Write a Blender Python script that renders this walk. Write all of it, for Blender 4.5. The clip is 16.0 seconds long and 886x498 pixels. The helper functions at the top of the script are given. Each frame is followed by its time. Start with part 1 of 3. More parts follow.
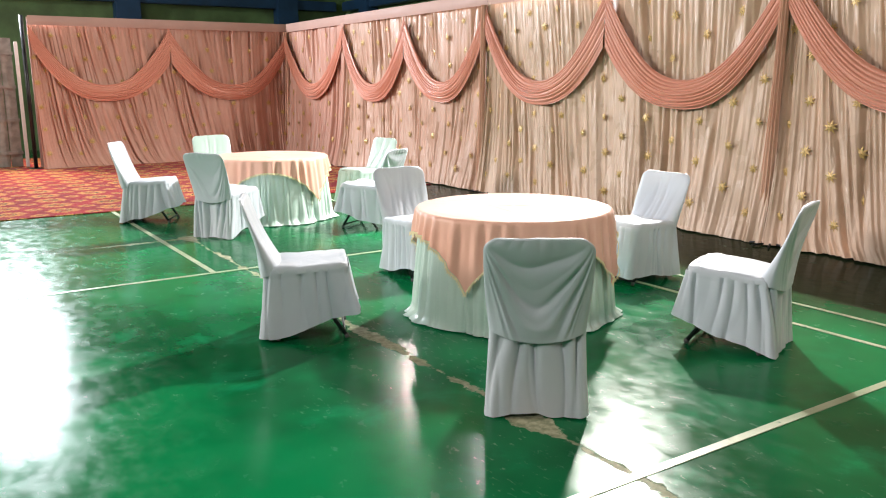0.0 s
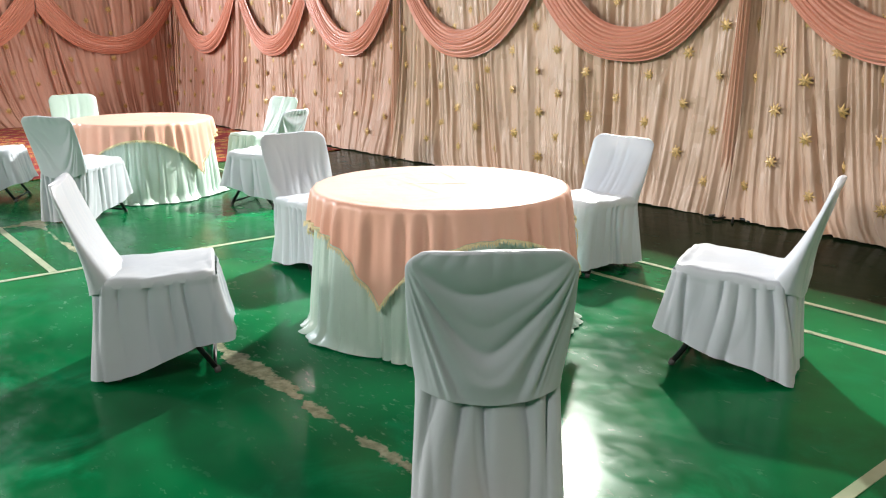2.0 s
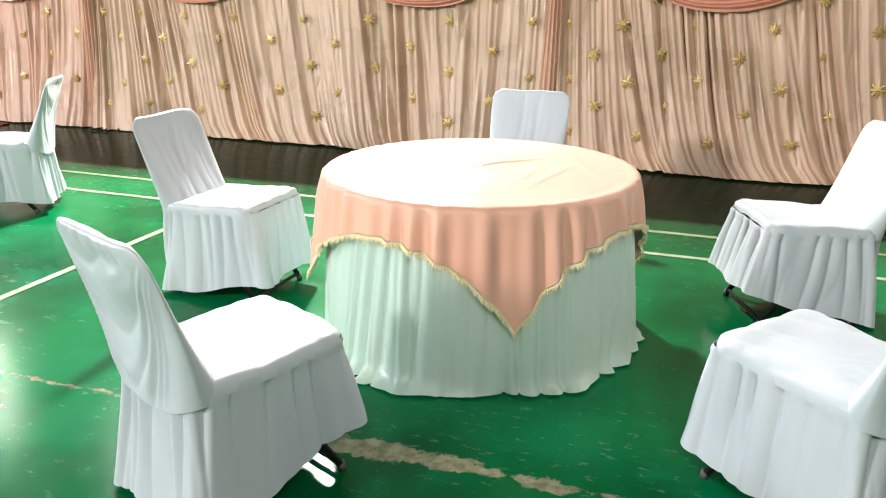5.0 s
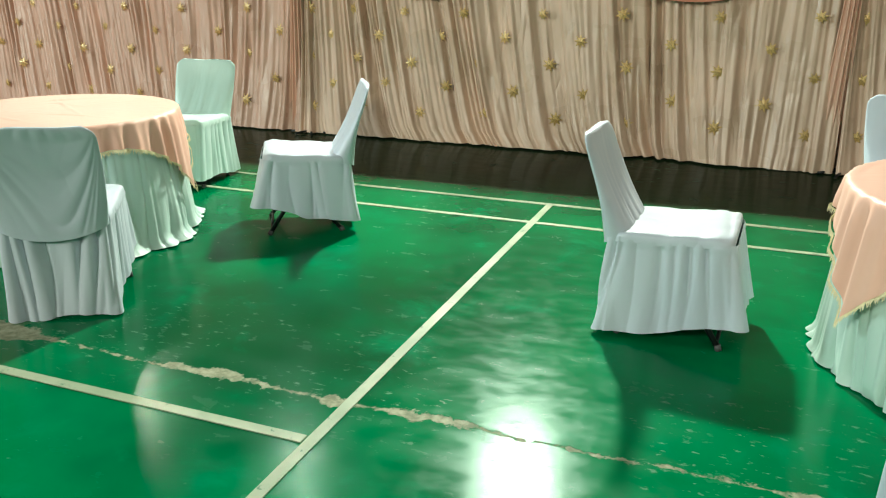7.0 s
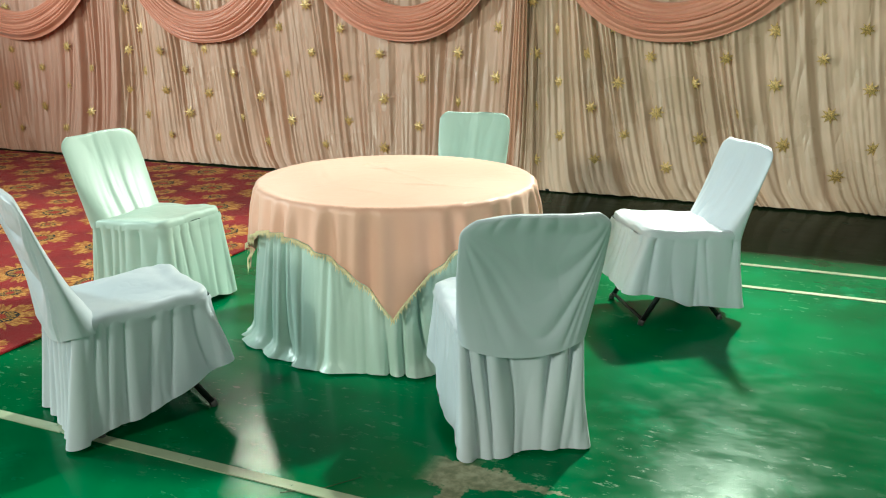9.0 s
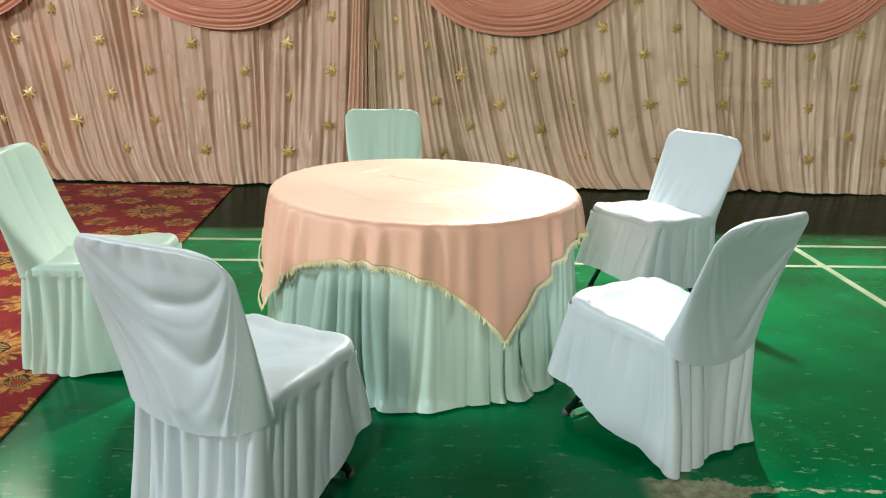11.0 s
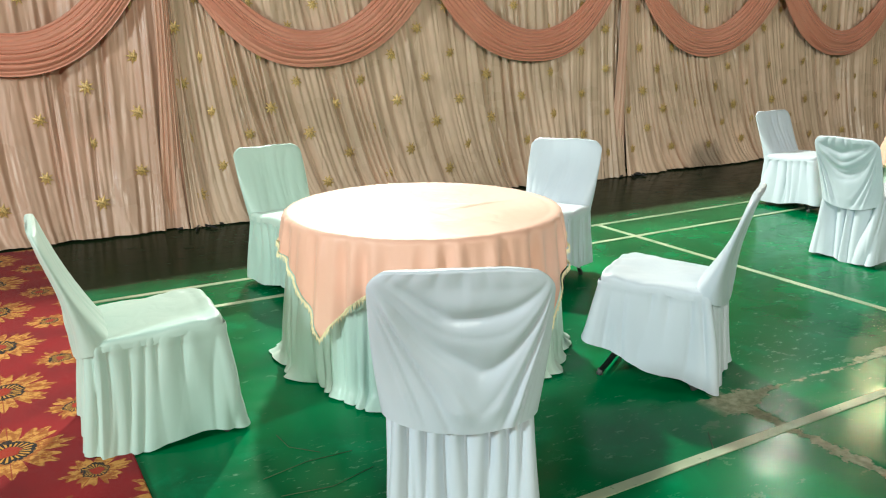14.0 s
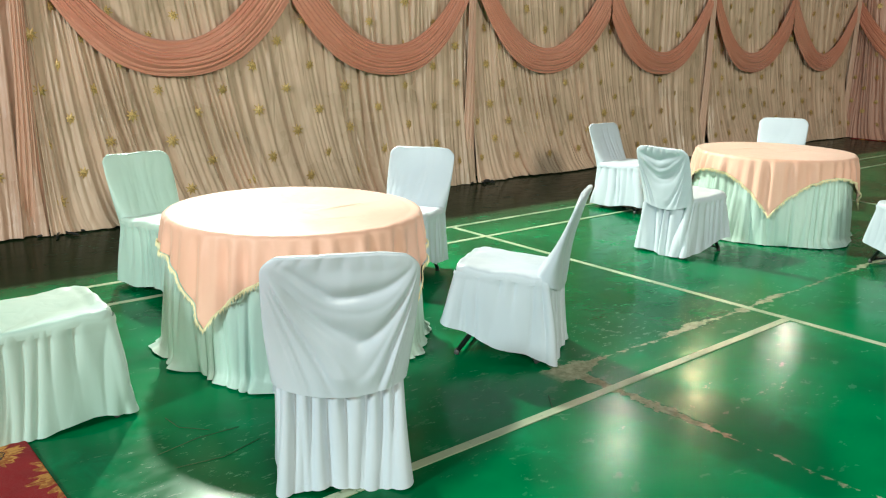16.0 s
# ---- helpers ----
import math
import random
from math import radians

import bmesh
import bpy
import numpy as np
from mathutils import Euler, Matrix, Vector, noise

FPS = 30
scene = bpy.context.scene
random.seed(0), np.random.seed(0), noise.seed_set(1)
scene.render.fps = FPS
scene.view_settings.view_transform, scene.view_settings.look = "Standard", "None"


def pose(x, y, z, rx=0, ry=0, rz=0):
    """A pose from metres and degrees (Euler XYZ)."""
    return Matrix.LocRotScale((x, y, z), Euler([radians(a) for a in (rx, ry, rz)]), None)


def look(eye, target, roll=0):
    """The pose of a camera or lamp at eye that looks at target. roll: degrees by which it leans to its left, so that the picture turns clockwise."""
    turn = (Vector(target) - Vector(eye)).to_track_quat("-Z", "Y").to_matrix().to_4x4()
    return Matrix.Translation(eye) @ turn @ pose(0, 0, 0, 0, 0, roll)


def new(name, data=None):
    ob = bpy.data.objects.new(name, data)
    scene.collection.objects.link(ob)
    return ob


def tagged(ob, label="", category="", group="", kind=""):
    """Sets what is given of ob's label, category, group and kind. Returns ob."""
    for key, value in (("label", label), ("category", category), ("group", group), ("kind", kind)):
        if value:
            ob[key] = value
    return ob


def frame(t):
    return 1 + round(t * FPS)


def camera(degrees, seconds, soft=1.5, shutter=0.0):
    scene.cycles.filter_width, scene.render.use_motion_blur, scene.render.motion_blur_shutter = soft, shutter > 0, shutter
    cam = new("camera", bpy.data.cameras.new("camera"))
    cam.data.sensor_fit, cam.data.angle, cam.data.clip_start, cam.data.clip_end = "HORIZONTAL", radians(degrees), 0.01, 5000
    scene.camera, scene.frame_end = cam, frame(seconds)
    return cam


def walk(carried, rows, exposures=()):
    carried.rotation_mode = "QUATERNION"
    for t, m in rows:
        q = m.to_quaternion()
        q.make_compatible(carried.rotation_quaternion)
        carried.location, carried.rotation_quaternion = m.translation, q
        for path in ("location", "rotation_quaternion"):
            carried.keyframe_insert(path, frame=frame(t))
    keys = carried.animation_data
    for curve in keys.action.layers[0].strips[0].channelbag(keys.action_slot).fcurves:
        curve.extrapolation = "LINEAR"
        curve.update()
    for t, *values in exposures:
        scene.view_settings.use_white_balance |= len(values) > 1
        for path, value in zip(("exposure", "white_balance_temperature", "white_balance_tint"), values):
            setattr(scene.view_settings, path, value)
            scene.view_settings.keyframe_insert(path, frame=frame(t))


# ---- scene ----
cam = camera(57.2, 16.0, soft=1.1)
METRES, EYE, TILT, LEAN, TURN = 12.2, 1.57, 0.0, 0.0, 56.9
ROWS = [
    (0.0, 0.0, 0.0, 0.0, -0.06, -11.61, 0.28),
    (0.5, -0.0136, 0.0248, 0.0, -2.33, -11.26, 0.49),
    (1.0, -0.0127, 0.0533, -0.0025, -2.88, -12.01, 1.38),
    (1.5, -0.0089, 0.0821, -0.0043, -3.54, -12.86, 1.21),
    (2.0, 0.0047, 0.1104, -0.0086, -6.02, -14.41, 0.13),
    (2.5, 0.0068, 0.1245, -0.0093, -7.62, -14.65, -0.42),
    (3.0, -0.0161, 0.1441, -0.0098, -13.84, -14.28, -0.16),
    (5.5, -0.1649, 0.267, -0.0062, -40.24, -18.82, -0.26),
    (6.0, -0.1871, 0.2992, -0.0069, -41.73, -19.13, 0.1),
    (6.5, -0.2198, 0.3303, -0.006, -40.2, -19.05, -0.04),
    (7.0, -0.241, 0.3684, -0.007, -35.27, -18.76, -0.07),
    (7.5, -0.2658, 0.4035, -0.009, -32.9, -17.84, -0.15),
    (8.0, -0.2853, 0.4442, -0.0085, -33.18, -16.92, -0.15),
    (8.5, -0.3039, 0.4817, -0.0089, -33.79, -16.41, -0.17),
    (9.0, -0.3312, 0.5161, -0.0074, -34.31, -15.97, 0.25),
    (11.5, -0.4301, 0.6666, -0.0066, -65.73, -16.47, -1.82),
    (12.0, -0.4343, 0.7, -0.0063, -69.83, -15.69, -0.58),
    (12.5, -0.4433, 0.729, -0.0043, -75.3, -14.8, 2.88),
    (13.0, -0.4566, 0.7399, -0.0052, -80.16, -14.94, 3.93),
    (13.5, -0.4724, 0.7488, -0.0024, -83.16, -14.81, 2.04),
    (14.0, -0.4847, 0.7636, -0.0022, -86.86, -14.82, 0.4),
    (14.5, -0.4968, 0.7696, -0.0006, -87.7, -15.11, -0.29),
    (15.0, -0.5095, 0.7644, 0.0004, -88.46, -14.78, -1.39),
    (15.5, -0.5175, 0.7635, 0.0005, -92.92, -14.37, -1.6),
    (16.0, -0.5211, 0.7693, 0.0012, -97.02, -14.06, -1.09),
]
walk(cam, [(t, pose(0, 0, EYE, TILT, LEAN, TURN) @ pose(METRES * x, METRES * y, METRES * z, 90 + pitch, roll, yaw)) for t, x, y, z, yaw, pitch, roll in ROWS],
     [(0.0, 0.46, 6600, 13), (2.0, 0.38, 6600, 12), (3.0, 0.62, 6600, 11), (5.5, 0.60, 6600, 9), (6.0, 0.50, 6550, 7), (6.5, 0.1, 6500, -7), (7.0, -0.15, 6500, -9), (7.5, -0.22, 6500, -9), (9.0, -0.15, 6500, -11), (11.5, -0.28, 6600, 0), (12.5, -0.22, 6600, 0), (14.0, -0.12, 6600, -3), (16.0, -0.06, 6600, -5)])

# ---------------------------------------------------------------- world and lamps
world = bpy.data.worlds.new("world")
scene.world = world
world.use_nodes = True
world.node_tree.nodes["Background"].inputs[0].default_value = (0.55, 0.62, 0.75, 1)
world.node_tree.nodes["Background"].inputs[1].default_value = 0.02


def lamp(name, eye, target, watts, size, colour, spread=170):
    data = bpy.data.lights.new(name, "AREA")
    data.shape, data.size, data.energy, data.color = "DISK", size, watts, colour
    data.spread = radians(spread)
    ob = new(name, data)
    ob.matrix_world = look(eye, target)
    return ob


# floodlights under the roof, behind and above the curtain line
lamp("floodlight", (-7.6, 8.0, 4.3), (-6.5, 2.5, 0), 660, 0.32, (1.0, 0.97, 0.92))
lamp("floodlight", (-13.6, 8.2, 4.4), (-10.5, 2.5, 0), 65, 0.4, (1.0, 0.95, 0.86))
lamp("floodlight", (-0.15, 8.0, 5.3), (-4.0, 2.0, 0), 60, 0.35, (1.0, 0.97, 0.9))
lamp("floodlight", (2.4, 8.0, 5.0), (-3.0, 2.0, 0), 45, 0.3, (1.0, 0.88, 0.55))
lamp("floodlight", (5.7, 8.0, 4.7), (0.0, 2.0, 0), 40, 0.3, (1.0, 0.95, 0.85))
lamp("floodlight", (-10.6, 8.0, 4.85), (-8.0, 2.0, 0), 45, 0.3, (0.95, 1.0, 0.97))
# large flood at the entrance end
lamp("floodlight", (-18.2, 1.4, 4.2), (-9.0, 2.2, 0), 620, 1.25, (0.86, 0.93, 1.0))
# hall lights on the opposite side, which light the curtains
lamp("hall_light", (-0.5, -6.5, 7.0), (-3.0, 5.5, 0.8), 390, 2.2, (1.0, 0.93, 0.85))
lamp("hall_light", (-14.5, -11.2, 6.3), (-4.5, 6.9, 1.3), 1220, 2.0, (1.0, 0.93, 0.87))


# ---------------------------------------------------------------- node helpers
class Nodes:
    def __init__(self, name):
        self.m = bpy.data.materials.new(name)
        self.m.use_nodes = True
        self.t = self.m.node_tree
        self.b = self.t.nodes["Principled BSDF"]

    def put(self, socket, v):
        if hasattr(v, "is_output"):
            self.t.links.new(v, socket)
        elif isinstance(v, (tuple, list)) and len(v) == 3 and socket.type == "RGBA":
            socket.default_value = (*v, 1)
        else:
            socket.default_value = v

    def set(self, **k):
        for key, v in k.items():
            self.put(self.b.inputs[key.replace("_", " ")], v)
        return self

    def math(self, op, a, b=0.0, c=0.0):
        n = self.t.nodes.new("ShaderNodeMath")
        n.operation = op
        for s, v in zip(n.inputs, (a, b, c)):
            self.put(s, v)
        return n.outputs[0]

    def place(self):
        return self.t.nodes.new("ShaderNodeNewGeometry").outputs["Position"]

    def local(self):
        return self.t.nodes.new("ShaderNodeTexCoord").outputs["Object"]

    def rand(self):
        return self.t.nodes.new("ShaderNodeObjectInfo").outputs["Random"]

    def xyz(self, v):
        n = self.t.nodes.new("ShaderNodeSeparateXYZ")
        self.put(n.inputs[0], v)
        return n.outputs

    def vec(self, x, y, z):
        n = self.t.nodes.new("ShaderNodeCombineXYZ")
        for s, v in zip(n.inputs, (x, y, z)):
            self.put(s, v)
        return n.outputs[0]

    def noise(self, v, scale, detail=4.0, rough=0.55, warp=0.0):
        n = self.t.nodes.new("ShaderNodeTexNoise")
        self.put(n.inputs["Vector"], v)
        n.inputs["Scale"].default_value, n.inputs["Detail"].default_value = scale, detail
        n.inputs["Roughness"].default_value, n.inputs["Distortion"].default_value = rough, warp
        return n.outputs[0]

    def scaled(self, v, s):
        n = self.t.nodes.new("ShaderNodeMapping")
        self.put(n.inputs["Vector"], v)
        n.inputs["Scale"].default_value = s
        return n.outputs[0]

    def ramp(self, v, a, b, lo=0.0, hi=1.0):
        n = self.t.nodes.new("ShaderNodeMapRange")
        n.interpolation_type = "SMOOTHSTEP"
        for s, q in zip(n.inputs, (v, a, b, lo, hi)):
            self.put(s, q)
        return n.outputs[0]

    def mix(self, f, a, b):
        n = self.t.nodes.new("ShaderNodeMix")
        n.data_type = "RGBA"
        self.put(n.inputs[0], f)
        self.put(n.inputs[6], a)
        self.put(n.inputs[7], b)
        return n.outputs[2]

    def bump(self, h, dist=0.01, strength=1.0):
        n = self.t.nodes.new("ShaderNodeBump")
        n.inputs["Strength"].default_value, n.inputs["Distance"].default_value = strength, dist
        self.put(n.inputs["Height"], h)
        self.put(self.b.inputs["Normal"], n.outputs[0])
        return self


def satin(name, base, alt, rough=0.42, sheen=0.3, crease=0.004, see=0.0):
    """A woven satin: tone drifts softly, fine thread grain, soft creases."""
    n = Nodes(name)
    p = n.local()
    tone = n.noise(p, 1.7, 3)
    grain = n.noise(n.scaled(p, (160, 160, 40)), 3.0, 2)
    col = n.mix(n.ramp(n.math("ADD", n.math("MULTIPLY", tone, 0.8), n.math("MULTIPLY", n.rand(), 0.2)), 0.3, 0.75), base, alt)
    n.set(Base_Color=col, Roughness=n.ramp(tone, 0.3, 0.7, rough - 0.06, rough + 0.1), Sheen_Weight=sheen, Sheen_Roughness=0.4)
    if see:
        n.set(Subsurface_Weight=see, Subsurface_Radius=(0.02, 0.02, 0.02))
    one = n.math("ABSOLUTE", n.math("SUBTRACT", n.noise(n.scaled(p, (1.0, 1.0, 0.22)), 8.0, 1.5, 0.4, 0.5), 0.5))
    n.bump(n.math("ADD", one, n.math("MULTIPLY", grain, 0.02)), crease)
    return n.m


def paint(name, base, rough=0.5, metal=0.0, vary=0.15, scale=6.0):
    n = Nodes(name)
    t = n.noise(n.local(), scale, 5)
    dark = tuple(c * (1 - vary) for c in base)
    light = tuple(min(1, c * (1 + vary)) for c in base)
    n.set(Base_Color=n.mix(n.ramp(t, 0.3, 0.7), dark, light), Roughness=n.ramp(t, 0.3, 0.7, rough - 0.07, rough + 0.1), Metallic=metal)
    n.bump(n.noise(n.local(), 60, 3), 0.001)
    return n.m


def floor_material():
    n = Nodes("green floor paint")
    p = n.place()
    x, y, _ = n.xyz(p)
    big = n.noise(p, 0.55, 4, 0.6)
    mid = n.noise(p, 2.6, 6, 0.62, 0.4)
    fine = n.noise(p, 24.0, 4, 0.6)
    col = n.mix(n.ramp(big, 0.36, 0.62), (0.0004, 0.085, 0.026), (0.0008, 0.19, 0.060))
    col = n.mix(n.ramp(mid, 0.52, 0.76, 0, 0.75), col, (0.003, 0.24, 0.095))
    # the curtains' shade on the floor along their foot, painted into the colour
    curtain_shade = n.ramp(n.math("ADD", y, n.math("MULTIPLY", mid, 0.12)), 5.48, 5.60)
    col = n.mix(curtain_shade, col, (0.012, 0.028, 0.012))
    # scuffed flecks
    fleck = n.math("MULTIPLY", n.ramp(n.noise(n.scaled(p, (1.0, 2.2, 1)), 13.0, 7, 0.72), 0.58, 0.66), n.math("MAXIMUM", n.ramp(n.noise(p, 0.9, 2), 0.58, 0.70), n.math("MULTIPLY", n.ramp(n.math("ABSOLUTE", n.math("SUBTRACT", y, 2.5)), 0.55, 0.1), n.ramp(n.noise(p, 1.6, 2), 0.4, 0.5))))
    col = n.mix(n.math("MULTIPLY", fleck, 0.75), col, (0.15, 0.30, 0.19))
    # paint peeled off along two slab joints
    def joint(d, along, wide, gap):
        wob = n.math("MULTIPLY", n.math("SUBTRACT", n.noise(along, 2.3, 3), 0.5), 0.10)
        dist = n.math("ABSOLUTE", n.math("ADD", d, wob))
        reach = n.math("ADD", 0.010, n.math("MULTIPLY", n.ramp(n.noise(along, 1.5, 2), 0.42, 0.66), wide))
        reach = n.math("ADD", reach, n.math("MULTIPLY", n.math("SUBTRACT", n.noise(p, 16.0, 6, 0.7), 0.52), 0.13))
        return n.math("MULTIPLY", n.ramp(n.math("SUBTRACT", reach, dist), 0.0, 0.012), gap)
    on_x = n.math("MULTIPLY", n.ramp(x, -8.52, -8.42), n.ramp(x, -1.4, -1.6))
    j1 = joint(n.math("SUBTRACT", y, 2.31), n.vec(x, 0.0, 3.0), 0.085, on_x)
    on_y = n.math("MULTIPLY", n.ramp(y, -3.2, -3.0), n.ramp(y, 2.45, 2.3))
    j2 = joint(n.math("SUBTRACT", x, -8.36), n.vec(y, 5.0, 0.0), 0.045, on_y)
    peel = n.math("MAXIMUM", j1, j2)
    conc = n.mix(n.ramp(fine, 0.3, 0.7), (0.19, 0.21, 0.13), (0.44, 0.43, 0.30))
    col = n.mix(peel, col, conc)
    smudge = n.noise(n.scaled(p, (1, 1.6, 1)), 5.5, 5, 0.65)
    rough = n.ramp(smudge, 0.3, 0.75, 0.14, 0.30)
    rough = n.math("ADD", rough, n.math("MULTIPLY", n.math("MAXIMUM", peel, fleck), 0.4))
    n.set(Base_Color=col, Roughness=rough, Specular_IOR_Level=n.math("SUBTRACT", 0.10, n.math("MULTIPLY", curtain_shade, 0.085)), Specular_Tint=(0.55, 1.0, 0.75))
    h = n.math("ADD", n.math("MULTIPLY", mid, 0.16), n.math("MULTIPLY", fine, 0.05))
    n.bump(n.math("SUBTRACT", h, n.math("MULTIPLY", peel, 0.25)), 0.006)
    return n.m


def line_material():
    n = Nodes("worn court line paint")
    p = n.place()
    wear = n.noise(p, 14.0, 7, 0.7)
    c = n.mix(n.ramp(n.noise(p, 3.0, 3), 0.3, 0.7), (0.30, 0.38, 0.24), (0.48, 0.54, 0.38))
    n.set(Base_Color=n.mix(n.ramp(wear, 0.60, 0.66), c, (0.02, 0.16, 0.07)), Roughness=0.35)
    n.bump(wear, 0.002)
    return n.m


def carpet_material():
    """Red pile with rows of gold medallions, a small one between large ones."""
    n = Nodes("red patterned carpet")
    p = n.place()
    warp = n.math("MULTIPLY", n.math("SUBTRACT", n.noise(p, 26, 3), 0.5), 0.075)
    x, y, _ = n.xyz(p)
    col = n.mix(n.ramp(n.noise(p, 2.2, 4), 0.3, 0.7), (0.20, 0.006, 0.010), (0.33, 0.012, 0.016))
    gold = n.mix(n.ramp(n.noise(p, 38, 3), 0.42, 0.6), (0.36, 0.11, 0.02), (0.62, 0.30, 0.07))
    CX, CY = 0.54, 0.62

    def medal(ox, oy, size, petals):
        nonlocal col
        u = n.math("SUBTRACT", n.math("FLOORED_MODULO", n.math("ADD", x, ox), CX), CX / 2)
        v = n.math("SUBTRACT", n.math("FLOORED_MODULO", n.math("ADD", y, oy), CY), CY / 2)
        r = n.math("ADD", n.math("SQRT", n.math("ADD", n.math("MULTIPLY", u, u), n.math("MULTIPLY", v, v))), warp)
        a = n.math("ARCTAN2", v, u)
        fine = n.math("COSINE", n.math("MULTIPLY", a, petals * 3))
        lobe = n.math("POWER", n.math("ABSOLUTE", n.math("COSINE", n.math("MULTIPLY", a, petals / 2))), 0.6)
        edge = n.math("ADD", size * 0.70, n.math("ADD", n.math("MULTIPLY", lobe, size * 0.52), n.math("MULTIPLY", fine, size * 0.13)))
        ring = n.math("MULTIPLY", n.ramp(n.math("SUBTRACT", edge, r), 0.0, 0.008), 1.0)
        # veins cut the leaves apart
        vein = n.math("MULTIPLY", n.ramp(n.math("ABSOLUTE", n.math("SINE", n.math("MULTIPLY", a, petals))), 0.16, 0.05), n.ramp(r, size * 0.5, size * 0.6))
        col = n.mix(n.math("MULTIPLY", ring, n.math("SUBTRACT", 1.0, n.math("MULTIPLY", vein, 0.75))), col, gold)
        col = n.mix(n.ramp(r, size * 0.56, size * 0.52), col, (0.012, 0.010, 0.014))
        spoke = n.ramp(n.math("COSINE", n.math("MULTIPLY", a, 22)), -0.1, 0.3)
        col = n.mix(n.math("MULTIPLY", spoke, n.math("MULTIPLY", n.ramp(r, size * 0.47, size * 0.44), n.ramp(r, size * 0.25, size * 0.28))), col, (0.60, 0.30, 0.05))
        col = n.mix(n.ramp(r, size * 0.26, size * 0.23), col, (0.36, 0.03, 0.012))

    medal(0.01, 0.02, 0.175, 8)
    medal(0.01 + CX / 2, 0.02 + CY / 2, 0.095, 6)
    pile = n.noise(p, 420, 2)
    n.set(Base_Color=col, Roughness=0.95, Sheen_Weight=0.08, Specular_IOR_Level=0.1)
    n.bump(n.math("ADD", pile, n.math("MULTIPLY", n.noise(p, 12, 3), 1.2)), 0.004)
    return n.m


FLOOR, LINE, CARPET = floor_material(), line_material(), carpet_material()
CHAMPAGNE = satin("champagne satin", (0.54, 0.39, 0.28), (0.74, 0.52, 0.385), 0.29, 0.2, 0.026)
BLUSH = satin("blush champagne satin", (0.55, 0.35, 0.255), (0.72, 0.45, 0.335), 0.30, 0.2, 0.026)
ROSE = satin("rose champagne satin", (0.52, 0.27, 0.20), (0.58, 0.33, 0.25), 0.40, 0.2, 0.016)
PEACH = satin("peach swag satin", (0.62, 0.25, 0.17), (0.68, 0.31, 0.22), 0.36, 0.25, 0.003)
TAIL = satin("peach rose satin tail", (0.66, 0.40, 0.29), (0.70, 0.46, 0.34), 0.40, 0.2, 0.004)
TOPPER = satin("peach table cloth", (0.82, 0.45, 0.33), (0.85, 0.51, 0.39), 0.45, 0.2, 0.006)
SKIRT = satin("mint white table skirt", (0.54, 0.71, 0.64), (0.64, 0.78, 0.71), 0.38, 0.2, 0.012)
COVER = satin("white satin chair cover", (0.53, 0.60, 0.68), (0.62, 0.68, 0.75), 0.42, 0.25, 0.007)
MINT = satin("mint white satin chair cover", (0.46, 0.63, 0.57), (0.55, 0.71, 0.64), 0.42, 0.25, 0.007)
BAND = satin("dusty pink header cloth", (0.50, 0.33, 0.28), (0.58, 0.40, 0.34), 0.6, 0.2, 0.006)
STEEL = paint("black painted steel", (0.015, 0.016, 0.018), 0.35, 0.3)
GOLD = paint("gold sequins", (0.52, 0.35, 0.13), 0.35, 0.2, 0.65, 130)
FRINGE = paint("gold fringe", (0.88, 0.78, 0.50), 0.6, 0.0, 0.1, 60)
GREENWALL = paint("green wall paint", (0.10, 0.20, 0.08), 0.6, 0, 0.3, 1.5)
BLUE = paint("blue column paint", (0.012, 0.06, 0.14), 0.5, 0, 0.2, 2)
DARK = paint("dark hall wall", (0.045, 0.05, 0.055), 0.8, 0, 0.3, 1.0)
ROOF = paint("dark roof sheeting", (0.03, 0.035, 0.04), 0.7, 0, 0.3, 1.0)
BOARD = paint("grey weathered board", (0.26, 0.24, 0.21), 0.75, 0, 0.3, 5)
RUBBER = paint("grey rubber", (0.10, 0.10, 0.10), 0.7)
WHITE = paint("white paint", (0.75, 0.75, 0.72), 0.6, 0, 0.08, 4)
REDCLOTH = paint("red cloth", (0.55, 0.03, 0.03), 0.8, 0, 0.2, 6)


# ---------------------------------------------------------------- mesh helpers
def part(name, bm, material, parent=None, label="", smooth=True):
    me = bpy.data.meshes.new(name)
    bm.to_mesh(me)
    bm.free()
    me.materials.append(material)
    for f in me.polygons:
        f.use_smooth = smooth
    ob = new(name, me)
    ob.parent = parent
    if label:
        ob["label"] = label
    return ob


def box(bm, lo, hi, bevel=0.0):
    made = bmesh.ops.create_cube(bm, size=1)["verts"]
    for v in made:
        v.co = Vector([lo[i] + (v.co[i] + 0.5) * (hi[i] - lo[i]) for i in range(3)])
    if bevel:
        edges = list({e for v in made for e in v.link_edges})
        bmesh.ops.bevel(bm, geom=edges, offset=bevel, segments=2, affect="EDGES")


def boxed(name, lo, hi, material, parent=None, label="", bevel=0.0):
    bm = bmesh.new()
    box(bm, lo, hi, bevel)
    return part(name, bm, material, parent, label, smooth=False)


def sheet(bm, nu, nv, fn, closed=False):
    """A grid of points fn(i / nu, j / nv); closed joins the last column to the first."""
    rows = [[bm.verts.new(fn(i / nu, j / nv)) for j in range(nv + 1)] for i in range(nu if closed else nu + 1)]
    count = len(rows)
    for i in range(nu):
        a, b = rows[i], rows[(i + 1) % count]
        for j in range(nv):
            bm.faces.new((a[j], b[j], b[j + 1], a[j + 1]))
    return rows


